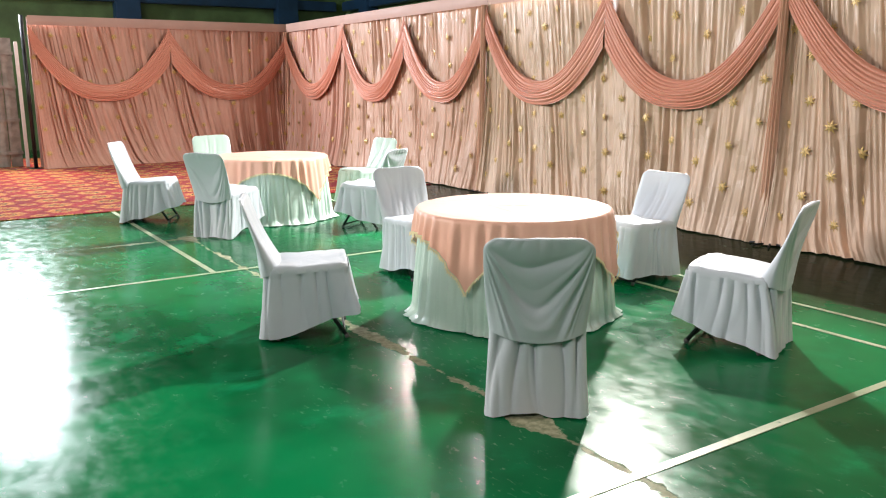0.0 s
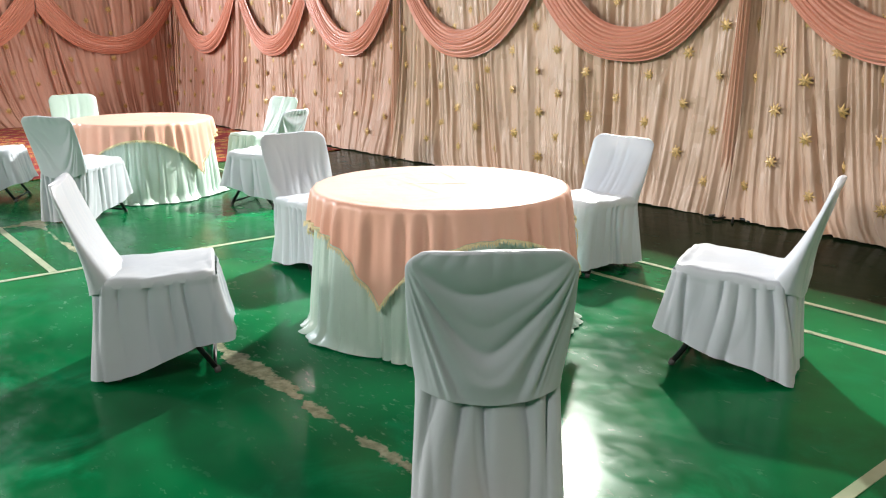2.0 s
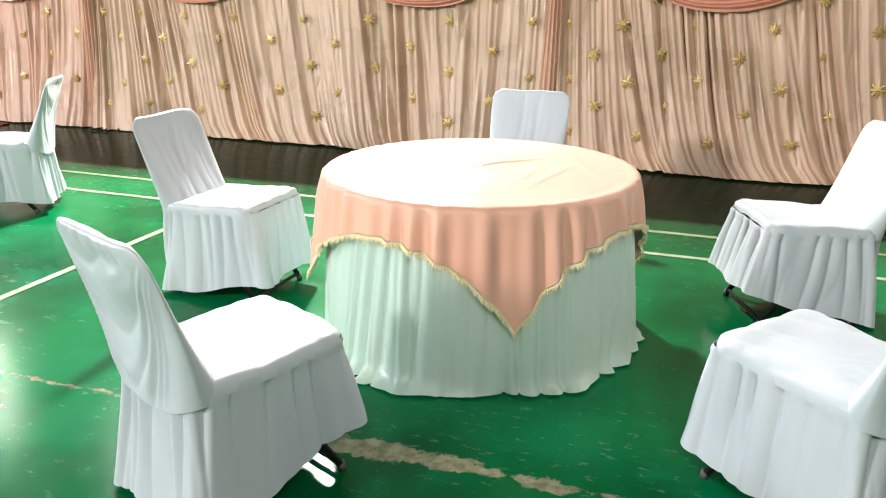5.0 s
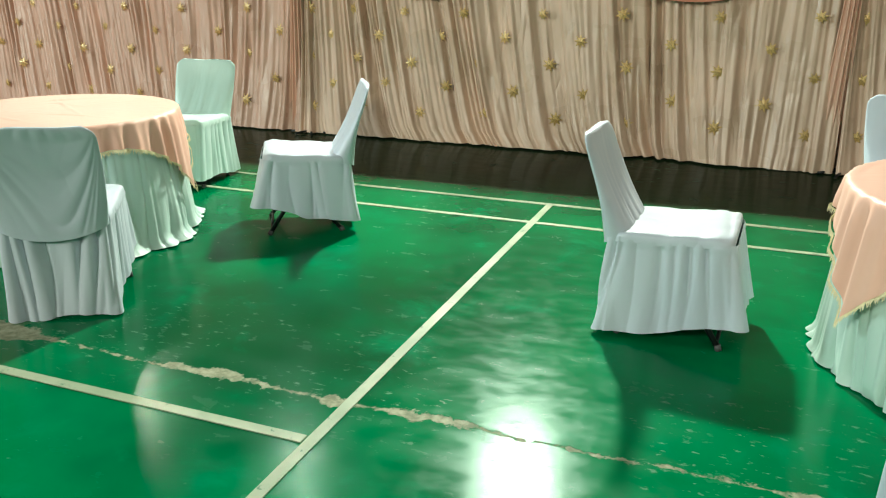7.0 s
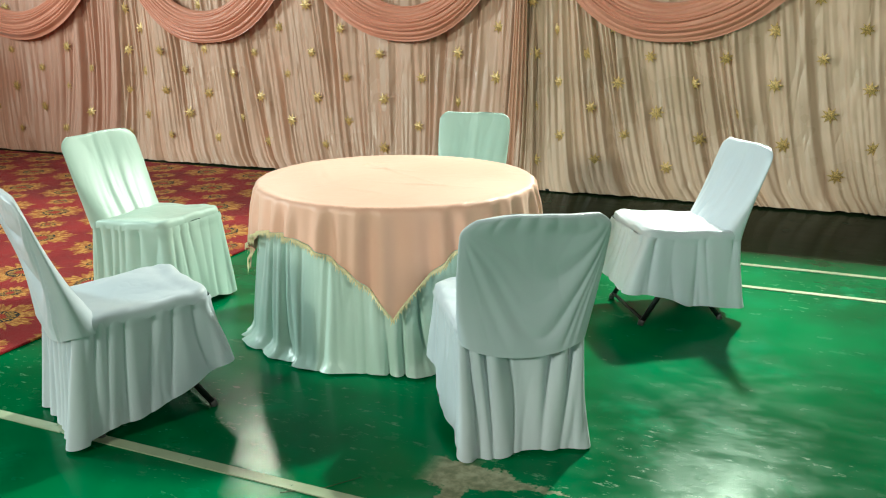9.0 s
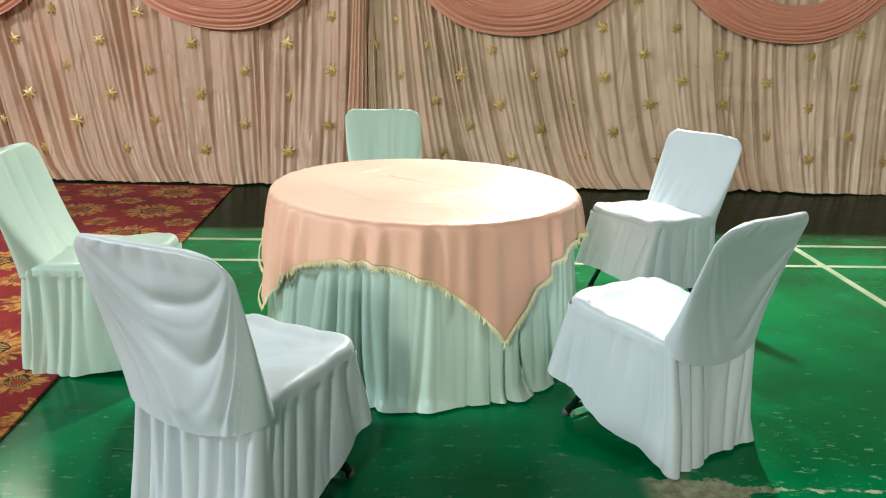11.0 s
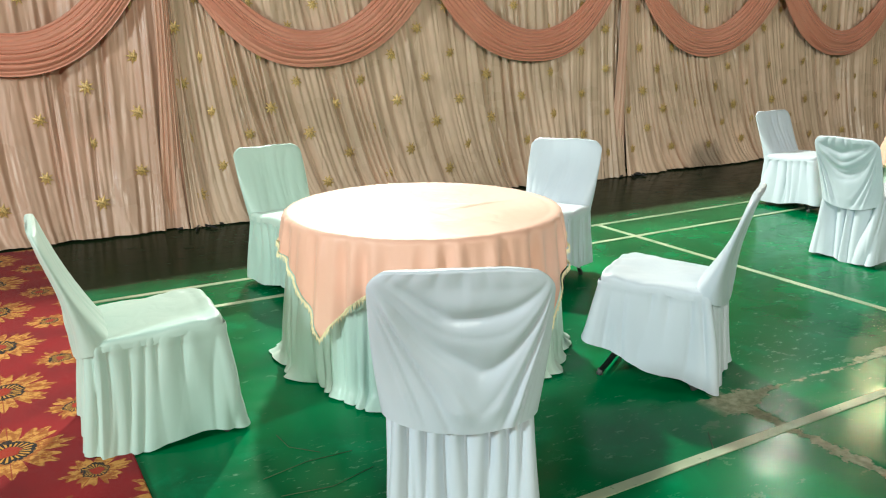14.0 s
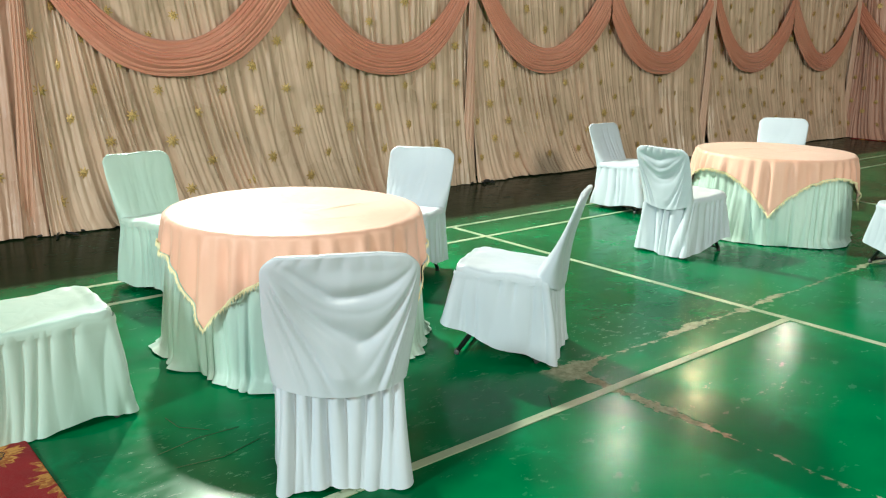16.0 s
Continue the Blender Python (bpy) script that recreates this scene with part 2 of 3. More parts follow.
def tube(bm, points, r, sides=8):
    """A round bar along a line of points."""
    pts = [Vector(p) for p in points]
    rings = []
    for i, p in enumerate(pts):
        d = (pts[min(i + 1, len(pts) - 1)] - pts[max(i - 1, 0)]).normalized()
        a = d.orthogonal().normalized()
        if rings:
            a = (last - d * last.dot(d)).normalized()
        last = a
        b = d.cross(a)
        rings.append([bm.verts.new(p + r * (math.cos(k * math.tau / sides) * a + math.sin(k * math.tau / sides) * b)) for k in range(sides)])
    for a, b in zip(rings, rings[1:]):
        for k in range(sides):
            bm.faces.new((a[k], a[(k + 1) % sides], b[(k + 1) % sides], b[k]))
    bm.faces.new(rings[0][::-1])
    bm.faces.new(rings[-1])


def thing(name, label, category, m, group="", kind=""):
    ob = new(name)
    ob.empty_display_size = 0.2
    ob.matrix_world = m
    return tagged(ob, label, category, group, kind)


def structure(ob, label, category="structure"):
    return tagged(ob, label, category, kind="structure")


# ---------------------------------------------------------------- hall shell
X0, X1, Y0, Y1, H = -22.0, 10.0, -12.0, 11.0, 7.5
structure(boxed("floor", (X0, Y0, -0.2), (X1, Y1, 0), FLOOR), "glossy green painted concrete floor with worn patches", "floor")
structure(boxed("ceiling", (X0, Y0, H), (X1, Y1, H + 0.2), ROOF), "dark sheet metal roof of the hall", "ceiling")
structure(boxed("wall_south", (X0, Y0 - 0.2, 0), (X1, Y0, H), DARK), "dark plain hall wall", "wall")
structure(boxed("wall_east", (X1, Y0, 0), (X1 + 0.2, Y1, H), DARK), "dark plain hall wall", "wall")
north = structure(boxed("wall_north", (X0, Y1, 0), (X1, Y1 + 0.2, H), GREENWALL), "green painted hall wall with blue columns", "wall")
west = structure(boxed("wall_west", (X0 - 0.2, Y0, 0), (X0, Y1, H), GREENWALL), "green painted hall wall with blue columns", "wall")
for k in range(8):
    boxed("column", (X0 + 1.5 + 4 * k, Y1 - 0.35, 0), (X0 + 2.0 + 4 * k, Y1 - 0.002, H), BLUE, north, "blue painted column", 0.02)
for k in range(5):
    boxed("column", (X0 + 0.002, -8 + 4.2 * k, 0), (X0 + 0.35, -7.4 + 4.2 * k, H), BLUE, west, "blue painted column", 0.02)
boxed("beam", (X0 + 0.4, Y1 - 0.30, 3.55), (X1, Y1 - 0.004, 3.8), BLUE, north, "dark blue beam", 0.02)
boxed("beam", (X0 + 0.003, Y0, 3.55), (X0 + 0.28, Y1 - 0.4, 3.8), BLUE, west, "dark blue beam", 0.02)


def court_line(a, b, w=0.046, z=0.004):
    (ax, ay), (bx, by) = a, b
    bm = bmesh.new()
    if ax == bx:
        box(bm, (ax - w / 2, min(ay, by), 0.0005), (ax + w / 2, max(ay, by), z))
    else:
        box(bm, (min(ax, bx), ay - w / 2, 0.0005), (max(ax, bx), ay + w / 2, z + 0.0006))
    structure(part("court_line", bm, LINE, smooth=False), "worn white court line painted on green floor", "floor line")


court_line((-10.66, 2.03), (-6.68, 2.03))
court_line((-2.09, 2.03), (1.9, 2.03))
court_line((-6.65, -0.7), (-6.65, 5.20))
court_line((-2.12, -0.7), (-2.12, 5.20))
court_line((-10.66, 4.74), (3.0, 4.74), 0.04)
court_line((-10.66, 5.19), (3.0, 5.19), 0.04)


def carpet(lo, hi):
    bm = bmesh.new()
    box(bm, (*lo, 0.001), (*hi, 0.012), 0.004)
    tagged(part("carpet", bm, CARPET, smooth=False), "red carpet with gold medallions laid on the floor", "carpet", kind="structure")


carpet((-19.5, -6.0), (-10.67, 6.75))
carpet((4.75, 0.5), (9.6, 6.7))

# ---------------------------------------------------------------- curtains
TOP = 2.66
rng = random.Random(4)
flower_mesh = None


def flower_data():
    """A sequin flower: eight pointed petals round a bead."""
    bm = bmesh.new()
    hub = bm.verts.new((0, -0.012, 0))
    rim = []
    for k in range(16):
        a = k * math.tau / 16
        r = 0.058 if k % 2 == 0 else 0.026
        rim.append(bm.verts.new((r * math.cos(a), -0.006 if k % 2 else -0.002, r * math.sin(a))))
    for k in range(16):
        bm.faces.new((hub, rim[(k + 1) % 16], rim[k]))
    me = bpy.data.meshes.new("sequin_flower")
    bm.to_mesh(me)
    bm.free()
    me.materials.append(GOLD)
    return me


def drape(name, a, b, cloth, seed, swags=2, swag_cloth=PEACH, foot=0.008):
    """A curtain panel from plan point a to b (seen from the hall), with pleats that fan out from its gathered ends, sequin flowers and swags."""
    a, b = Vector((*a, 0)), Vector((*b, 0))
    width = (b - a).length
    ang = math.degrees(math.atan2(b.y - a.y, b.x - a.x))
    base = thing(name, "champagne satin curtain panel with gathered pleats and gold sequin flowers", "curtain", pose(a.x, a.y, 0, 0, 0, ang), "curtain panels")
    r = random.Random(seed)
    ph = [r.uniform(0, 6.28) for _ in range(8)]

    def across(q, h):
        """q metres along the gathered hem, h from 0 at the foot to 1 at the top."""
        e = width - q
        g = h ** 0.6
        return q - 0.84 * g * q * math.exp(-q / 2.0) * min(1, e / 1.5) + 0.70 * g * e * math.exp(-e / 0.8) * min(1, q / 1.2) + 0.012 * math.sin(7 * q + 3 * h + ph[5])

    def depth(q, h):
        n1 = noise.noise((q * 2.1, seed * 3.7, h * 0.35))
        n2 = noise.noise((q * 9.0, seed * 1.3, h * 0.5))
        n3 = noise.noise((q * 21.0, seed * 5.1, h * 0.8))
        amp = max(0.06, 0.42 + 1.3 * noise.noise((q * 1.9 + 9, seed, h * 1.5)))
        ends = math.exp(-min(q, width - q) / 0.16)
        belly = 0.24 * (1 - h) ** 3
        # narrow gathers come and go along the cloth; soft broad waves lie under them
        s = (1 - abs(math.sin(q * 17 + 9.0 * n1 + 3.0 * n2 + ph[0] + 0.5 * h))) ** 2.5
        t = (1 - abs(math.sin(q * 31 + 11.0 * n1 + 3.0 * n2 + ph[1] + 0.4 * h))) ** 2.0
        n4 = noise.noise((q * 5.0 + 1.5 * h, seed * 2.1, h * 1.3))
        creases = amp * (0.080 * s + 0.042 * t)
        return creases - (0.030 * n2 + 0.024 * n3 + 0.010 * noise.noise((q * 44.0, seed * 2.7, h * 1.2)) + 0.040 * n1 + 0.034 * n4 + belly + 0.05 * ends * (0.6 + 0.4 * h))

    def at(q, h):
        hem = foot + 0.010 * noise.noise((q * 1.7, seed, 4)) + 0.008 * (1 - math.exp(-min(q, width - q) / 0.4))
        return Vector((across(q, h), depth(q, h), hem + h * (TOP - hem)))

    bm = bmesh.new()
    sheet(bm, int(width / 0.0095), 24, lambda u, v: at(u * width, v))
    part("fabric", bm, cloth, base)
    global flower_mesh
    if flower_mesh is None:
        flower_mesh = flower_data()
    for i in range(int(width / 0.31)):
        for j in range(6):
            q, z = 0.16 + 0.31 * i, 0.27 + 0.44 * j + (0.22 if i % 2 else 0)
            if z > 2.5:
                continue
            q, z = q + r.uniform(-0.02, 0.02), z + r.uniform(-0.02, 0.02)
            p = at(q, z / TOP)
            f = new("sequin_flower", flower_mesh)
            f.parent = base
            s = r.uniform(0.95, 1.25)
            f.matrix_local = pose(p.x, p.y - 0.012, p.z, r.uniform(-12, 12), r.uniform(0, 45), r.uniform(-15, 15)) @ Matrix.Diagonal((s, s, s, 1))
    for k in range(swags):
        w = width / swags
        left, right = k * w + 0.02, (k + 1) * w - 0.02
        endl = 2.22 if k == 0 else 1.96
        endr = 2.22 if k == swags - 1 else 1.96
        low = 1.26 + r.uniform(-0.03, 0.03)
        pw = r.uniform(2.1, 2.5)

        def swag(u, v, left=left, right=right, endl=endl, endr=endr, low=low, pw=pw, k=k):
            c = 2 * u - 1
            end = endl if c < 0 else endr
            up = low + 0.31 + (TOP - low - 0.33) * abs(c) ** (pw * 0.86)
            lo = low + (end - low) * abs(c) ** (pw * 0.95)
            f = v + 0.02 * noise.noise((u * 4, v * 5, seed + k))
            z = up + (lo - up) * f
            mid = 1 - c * c
            n6 = noise.noise((v * 7.0, u * 1.3, seed + k))
            fold = abs(math.sin(math.pi * (9.0 * v + 0.3 * c + 0.6 * noise.noise((u * 3, seed, k)) + 0.5 * n6))) ** 0.8 * (0.75 + 0.9 * n6)
            fold *= 1 if v < 0.88 else max(0.15, 1 - (v - 0.88) * 9)
            y = -0.085 - 0.05 * mid * math.sin(math.pi * min(1, v * 1.05)) - 0.024 * fold * (0.55 + 0.45 * mid) - 0.02 * v
            x = left + (right - left) * u + c * 0.07 * (1 - abs(c)) * v + 0.04 * math.copysign(1, c) * abs(c) ** 6 * (1 - v)
            return (x, y, z)

        bm = bmesh.new()
        sheet(bm, 72, 84, swag)
        part("swag", bm, swag_cloth, base, "peach satin swag with curved folds")
    if swags > 1:
        def tail(u, v):
            c = 2 * u - 1
            half = 0.040 + 0.08 * (1 - v) ** 2.2 + 0.02 * v ** 3
            y = -0.085 - 0.04 * math.cos(c * 1.5) - 0.014 * math.sin(u * 26 + 2 * noise.noise((u * 3, v, seed))) - 0.03 * (1 - v)
            return (width - 0.03 + half * c - 0.05 * (1 - v) ** 2, y, 0.03 + v * (TOP - 0.06))

        bm = bmesh.new()
        sheet(bm, 48, 24, tail)
        part("gathered_tail", bm, TAIL, base, "peach satin tail gathered at the seam")
    bm = bmesh.new()
    sheet(bm, int(width / 0.1), 4, lambda u, v: (u * width, -0.045 - 0.012 * math.sin(v * math.pi) + 0.01 * noise.noise((u * 20, v, seed)), TOP - 0.03 + 0.17 * v))
    part("header_band", bm, BAND, base, "plain dusty pink cloth header")
    boxed("top_rail", (0.003, 0.0, TOP), (width - 0.003, 0.05, TOP + 0.05), STEEL, base, "black steel rail")
    return base


W = 7.08
SEAMS = (-16.9, -14.12, -9.60, -4.82, 0.10, 5.02)
for i, (p, q) in enumerate(zip(SEAMS, SEAMS[1:])):
    drape("curtain", (p, W), (q, W), (ROSE, BLUSH, CHAMPAGNE, CHAMPAGNE, CHAMPAGNE)[i], 11 + i, 1 if i == 0 else 2)
drape("curtain", (-17.0, 2.05), (-17.0, 7.06), ROSE, 31, 2)
drape("curtain", (5.1, 7.0), (5.1, 2.0), ROSE, 32, 2)


def backing(lo, hi):
    """A plain sheet added unseen behind the curtains, so that no light leaks through the panels."""
    tagged(boxed("backing_cloth", lo, hi, BAND), "unseen plain sheet added behind the satin curtains to block light", "curtain", kind="structure")


backing((-17.1, 7.18, 0.02), (5.2, 7.2, TOP + 0.12))
backing((-17.12, 2.05, 0.02), (-17.10, 7.17, TOP + 0.12))
backing((5.2, 2.0, 0.02), (5.22, 7.17, TOP + 0.12))

pole = thing("curtain_pole", "black steel pole holding the end of the curtain", "pole", pose(-17.0, 1.95, 0))
bm = bmesh.new()
tube(bm, ((0, 0, 0.01), (0, 0, 2.8)), 0.035, 10)
part("upright", bm, STEEL, pole)
boxed("foot_plate", (-0.12, -0.12, 0.013), (0.12, 0.12, 0.02), STEEL, pole)


# ---------------------------------------------------------------- chairs
def chair(hem_front, lift, seed, wide=1.0, tall=0.0, skew=0.0, calm=1.0, satin_cloth=COVER):
    """A folding banquet chair in a satin slip cover; it faces +y, its seat's middle over the origin."""
    base = thing("banquet_chair", "banquet chair in a mint white satin slip cover" if satin_cloth is MINT else "banquet chair in a white satin slip cover with pleated skirt", "chair", Matrix(), "chairs round the tables")
    r = random.Random(seed)
    sx, sy = r.uniform(0, 9), r.uniform(0, 9)

    def lean(h):
        return -0.222 - 0.130 * h - 0.018 * h * h

    # backrest: a padded slab, thin at the top; the cloth hangs in folds that fan out from its top corners
    def ridge(x):
        return abs(math.sin(0.5 * x)) ** 0.8

    def swoop(c, h):
        """Folds that hang like a swag between the top corners; skew shifts their lowest point to one side."""
        cs = max(-1.0, min(1.0, c + skew * (1 - c * c)))
        m = (1.02 - h) / (1.10 - abs(cs) ** 1.8) + 0.10 * noise.noise((c * 1.3 + sx, h * 1.5, seed))
        n1 = noise.noise((m * 1.5 + sy, c * 0.8, seed))
        n2 = noise.noise((m * 2.5, c * 1.1 + sx, seed + 3))
        broad = ridge(m * 17.0 + 3.0 * n1 + sx) * (0.65 + 0.7 * n2)
        thin = ridge(m * 39.0 + 4.0 * n2 + sy) * max(0.0, 0.35 + 0.8 * n1)
        return (broad * max(0.0, min(1, 2.2 - m)) + 0.35 * thin * max(0.0, min(1, 2.4 - 2 * m))) * min(1, 3.2 * (1.04 - h)) * (1 - 0.35 * abs(c))

    def back(u, v):
        h = v
        rear = u < 0.5
        c = math.sin(math.pi / 2 * ((4 * u - 1) if rear else (3 - 4 * u)))
        half = (0.250 - 0.022 * (1 - h) + 0.010 * math.sin(h * 3.1)) * wide
        if h > 0.86:
            half -= 0.050 * ((h - 0.86) / 0.14) ** 2.5
        round_off = max(0.0, 1 - abs(c) ** 6) ** 0.5
        z = 0.42 + (0.465 + tall) * h
        if rear:
            thick = (0.016 + 0.034 * (1 - h) ** 2) * round_off
            py = -thick + 0.016 * (1 - c * c) * math.sin(h * math.pi)
            edge = (1 - abs(c) ** 8) * min(1, h * 6 + 0.25) * (1 - h ** 14)
            py -= calm * edge * 0.032 * swoop(c, h)
            pucker = math.exp(-((h - 0.95) / 0.06) ** 2)
            py -= 0.007 * pucker * ridge(c * 22 + 3 * noise.noise((c * 3, sx, seed))) * (1 - c * c)
            z -= 0.050 * (1 - c * c) * (1 - h) ** 3
            py -= 0.010 * (1 - h) ** 5 * (1 - c ** 4)
        else:
            thick = (0.014 + 0.078 * (1 - h) ** 2.2) * round_off
            py = thick - 0.014 * (1 - c * c) * math.sin(h * math.pi)
            n1 = noise.noise((c * 1.4 + sx, h * 1.2, seed + 2))
            py += 0.008 * (1 - c * c) * ridge(c * 9 + 4 * n1 + h * 2.5 + sy) * (1 - 0.6 * h)
            py += 0.006 * (1 - c * c) * ridge(c * 23 + 5 * n1 + h * 4 + sx) * (1 - h)
        return (half * c, lean(h) + py, z + 0.010 * noise.noise((c * 1.6, sy, h * 2)) * h)

    bm = bmesh.new()
    rows = sheet(bm, 176, 60, back, True)
    bm.faces.new([c[-1] for c in rows])
    part("backrest", bm, satin_cloth, base, "draped satin back cover with fanned folds")

    def rim(u, hx, hy, rad):
        """A point and its outward way at u of the round of a rectangle with rounded corners."""
        a, b, q = 2 * (hx - rad), 2 * (hy - rad), math.pi / 2 * rad
        d = (u % 1.0) * 2 * (a + b + 2 * q)
        for (ox, oy), run, ang in (((hx, -hy + rad), b, 0), ((hx - rad, hy), a, 90), ((-hx, hy - rad), b, 180), ((-hx + rad, -hy), a, 270)):
            t = radians(ang)
            if d < run:
                return ox - math.sin(t) * d, oy + math.cos(t) * d, math.cos(t), math.sin(t)
            d -= run
            if d < q:
                t2 = t + d / rad
                cx, cy = ox - math.sin(t) * run - math.cos(t) * rad, oy + math.cos(t) * run - math.sin(t) * rad
                return cx + rad * math.cos(t2), cy + rad * math.sin(t2), math.cos(t2), math.sin(t2)
            d -= q
        return hx, -hy + rad, 1, 0

    # seat cushion under the cover
    def seat(u, v):
        x, y, _, _ = rim(u, 0.232, 0.250, 0.06)
        f = math.sin(v * math.pi / 2) ** 0.55
        px, py = x * f, y * f + 0.005
        front = py / 0.25
        z = 0.478 - 0.05 * v ** 6 + 0.010 * front + 0.010 * noise.noise((px * 5 + sx, py * 5, seed))
        z += 0.015 * abs(math.sin(py * 34 + px * 9 * noise.noise((px * 3, py * 3, sx)) + sx)) ** 0.65 * max(0, front) * v
        z += 0.010 * abs(math.sin(px * 22 + py * 14 + sy)) ** 0.65 * v
        return (px, py, z)

    bm = bmesh.new()
    sheet(bm, 96, 18, lambda u, v: seat(u, 0.03 + 0.97 * v), True)
    bm.verts.ensure_lookup_table()
    bm.faces.new([bm.verts[i * 19] for i in range(96)][::-1])
    part("seat", bm, satin_cloth, base)

    # skirt: pleats hang from the seat's rim, and flare
    pleats = 22 + seed % 4

    def skirt(u, v):
        x, y, nx, ny = rim(u, 0.224, 0.252, 0.045)
        front = (y + 0.252) / 0.504
        hem = lift + (hem_front - lift) * max(0, front) ** 1.2 + 0.010 * math.sin(u * 31 + sx) + 0.010 * noise.noise((u * 19, sx, 2))
        top = 0.452 + 0.010 * front
        n1 = noise.noise((u * 9 + sx, 1.5, v * 0.5))
        n2 = noise.noise((u * 23 + sy, 4.5, v * 0.8))
        n3 = noise.noise((u * 11 + sy * 2, 7.5, v * 1.2))
        behind = max(0.0, -ny)
        # folds open from tight gathers at the top into a few broad ones, the rear in pressed pleats
        broad = abs(math.sin(math.pi * pleats * 0.5 * u + 3.5 * n1)) ** 0.7
        tight = abs(math.sin(math.pi * pleats * u + 4.0 * n1 + 1.2 * n2)) ** 0.6
        fold = tight * (1 - 0.6 * v) + broad * 0.6 * v
        deep = max(0.004, 0.016 + 0.026 * n3) * min(1, v * 4 + 0.35) + 0.032 * behind * (1 - 0.6 * v)
        corner = abs(nx * ny) * 2
        out = 0.003 + 0.014 * v * (1 - 0.8 * behind) + 0.022 * v * corner + deep * (fold - 0.8) + 0.014 * n2 * v + 0.016 * n1 * v
        out += 0.007 * math.exp(-((v - 0.03) / 0.03) ** 2)
        ahead = 0.055 * v * max(0, front) ** 2 - 0.040 * v * (1 - front)
        return (x + nx * out, y + ny * out + 0.005 + ahead, top - v * (top - hem))

    bm = bmesh.new()
    sheet(bm, 360, 22, skirt, True)
    part("skirt", bm, satin_cloth, base, "pleated satin skirt")

    for side in (-1, 1):
        bm = bmesh.new()
        tube(bm, ((side * 0.19, -0.10, 0.44), (side * 0.195, 0.10, 0.22), (side * 0.20, 0.235, 0.012)), 0.013)
        leg = part("front_leg", bm, STEEL, base, "black steel leg")
        bm = bmesh.new()
        tube(bm, ((side * 0.20, 0.230, 0.028), (side * 0.20, 0.237, 0.002)), 0.015)
        part("rubber_foot", bm, RUBBER, leg, "grey rubber foot")
        bm = bmesh.new()
        tube(bm, ((side * 0.18, 0.16, 0.44), (side * 0.182, 0.0, 0.24), (side * 0.185, -0.19, 0.012)), 0.013)
        leg = part("rear_leg", bm, STEEL, base, "black steel leg")
        bm = bmesh.new()
        tube(bm, ((side * 0.185, -0.184, 0.028), (side * 0.185, -0.192, 0.002)), 0.015)
        part("rubber_foot", bm, RUBBER, leg, "grey rubber foot")
    bm = bmesh.new()
    tube(bm, ((-0.20, 0.225, 0.03), (0.20, 0.225, 0.03)), 0.009)
    part("foot_bar", bm, STEEL, base, "black steel bar")
    return base


def face(mid_x, mid_y, fx, fy):
    """The pose of a chair whose backrest's top middle stands at mid, facing the way (fx, fy)."""
    f = Vector((fx, fy)).normalized()
    return pose(mid_x + 0.37 * f.x, mid_y + 0.37 * f.y, 0, 0, 0, math.degrees(math.atan2(-f.x, f.y)))


CHAIRS = [
    # backrest middle, facing, front hem, rear hem, width, added height, side to which the folds sag, depth of folds
    (-2.738, 2.298, -0.78, 0.63, 0.10, 0.012, 1.0, 0.0, 0.0, 1.0),
    (-4.855, 1.69, 0.40, 0.915, 0.17, 0.010, 1.0, 0.0, 0.35, 0.8),
    (-6.035, 3.475, 1.0, -0.03, 0.12, 0.012, 0.97, -0.025, 0.1, 0.7),
    (-4.595, 5.21, 0.05, -1.0, 0.08, 0.03, 0.98, -0.05, 0.0, 0.5),
    (-2.68, 4.245, -0.93, -0.37, 0.17, 0.010, 1.0, 0.0, 0.2, 0.8),
    (-9.92, 1.975, 0.49, 0.87, 0.18, 0.010, 1.06, 0.030, -0.22, 1.25),
    (-10.90, 3.39, 1.0, -0.045, 0.03, 0.010, 1.0, 0.0, 0.1, 0.8),
    (-9.41, 5.25, 0.18, -0.984, 0.08, 0.03, 0.96, -0.03, -0.2, 0.7),
    (-7.625, 4.405, -0.85, -0.53, 0.18, 0.06, 0.98, -0.02, 0.1, 0.5),
    (-8.15, 2.43, -0.55, 0.835, 0.17, 0.010, 0.99, 0.0, -0.2, 0.4),
]
for i, (mx, my, fx, fy, hf, hr, wide, tall, skew, calm) in enumerate(CHAIRS):
    chair(hf, hr, i + 1, wide, tall, skew, calm, MINT if i in (6, 7) else COVER).matrix_world = face(mx, my, fx, fy)


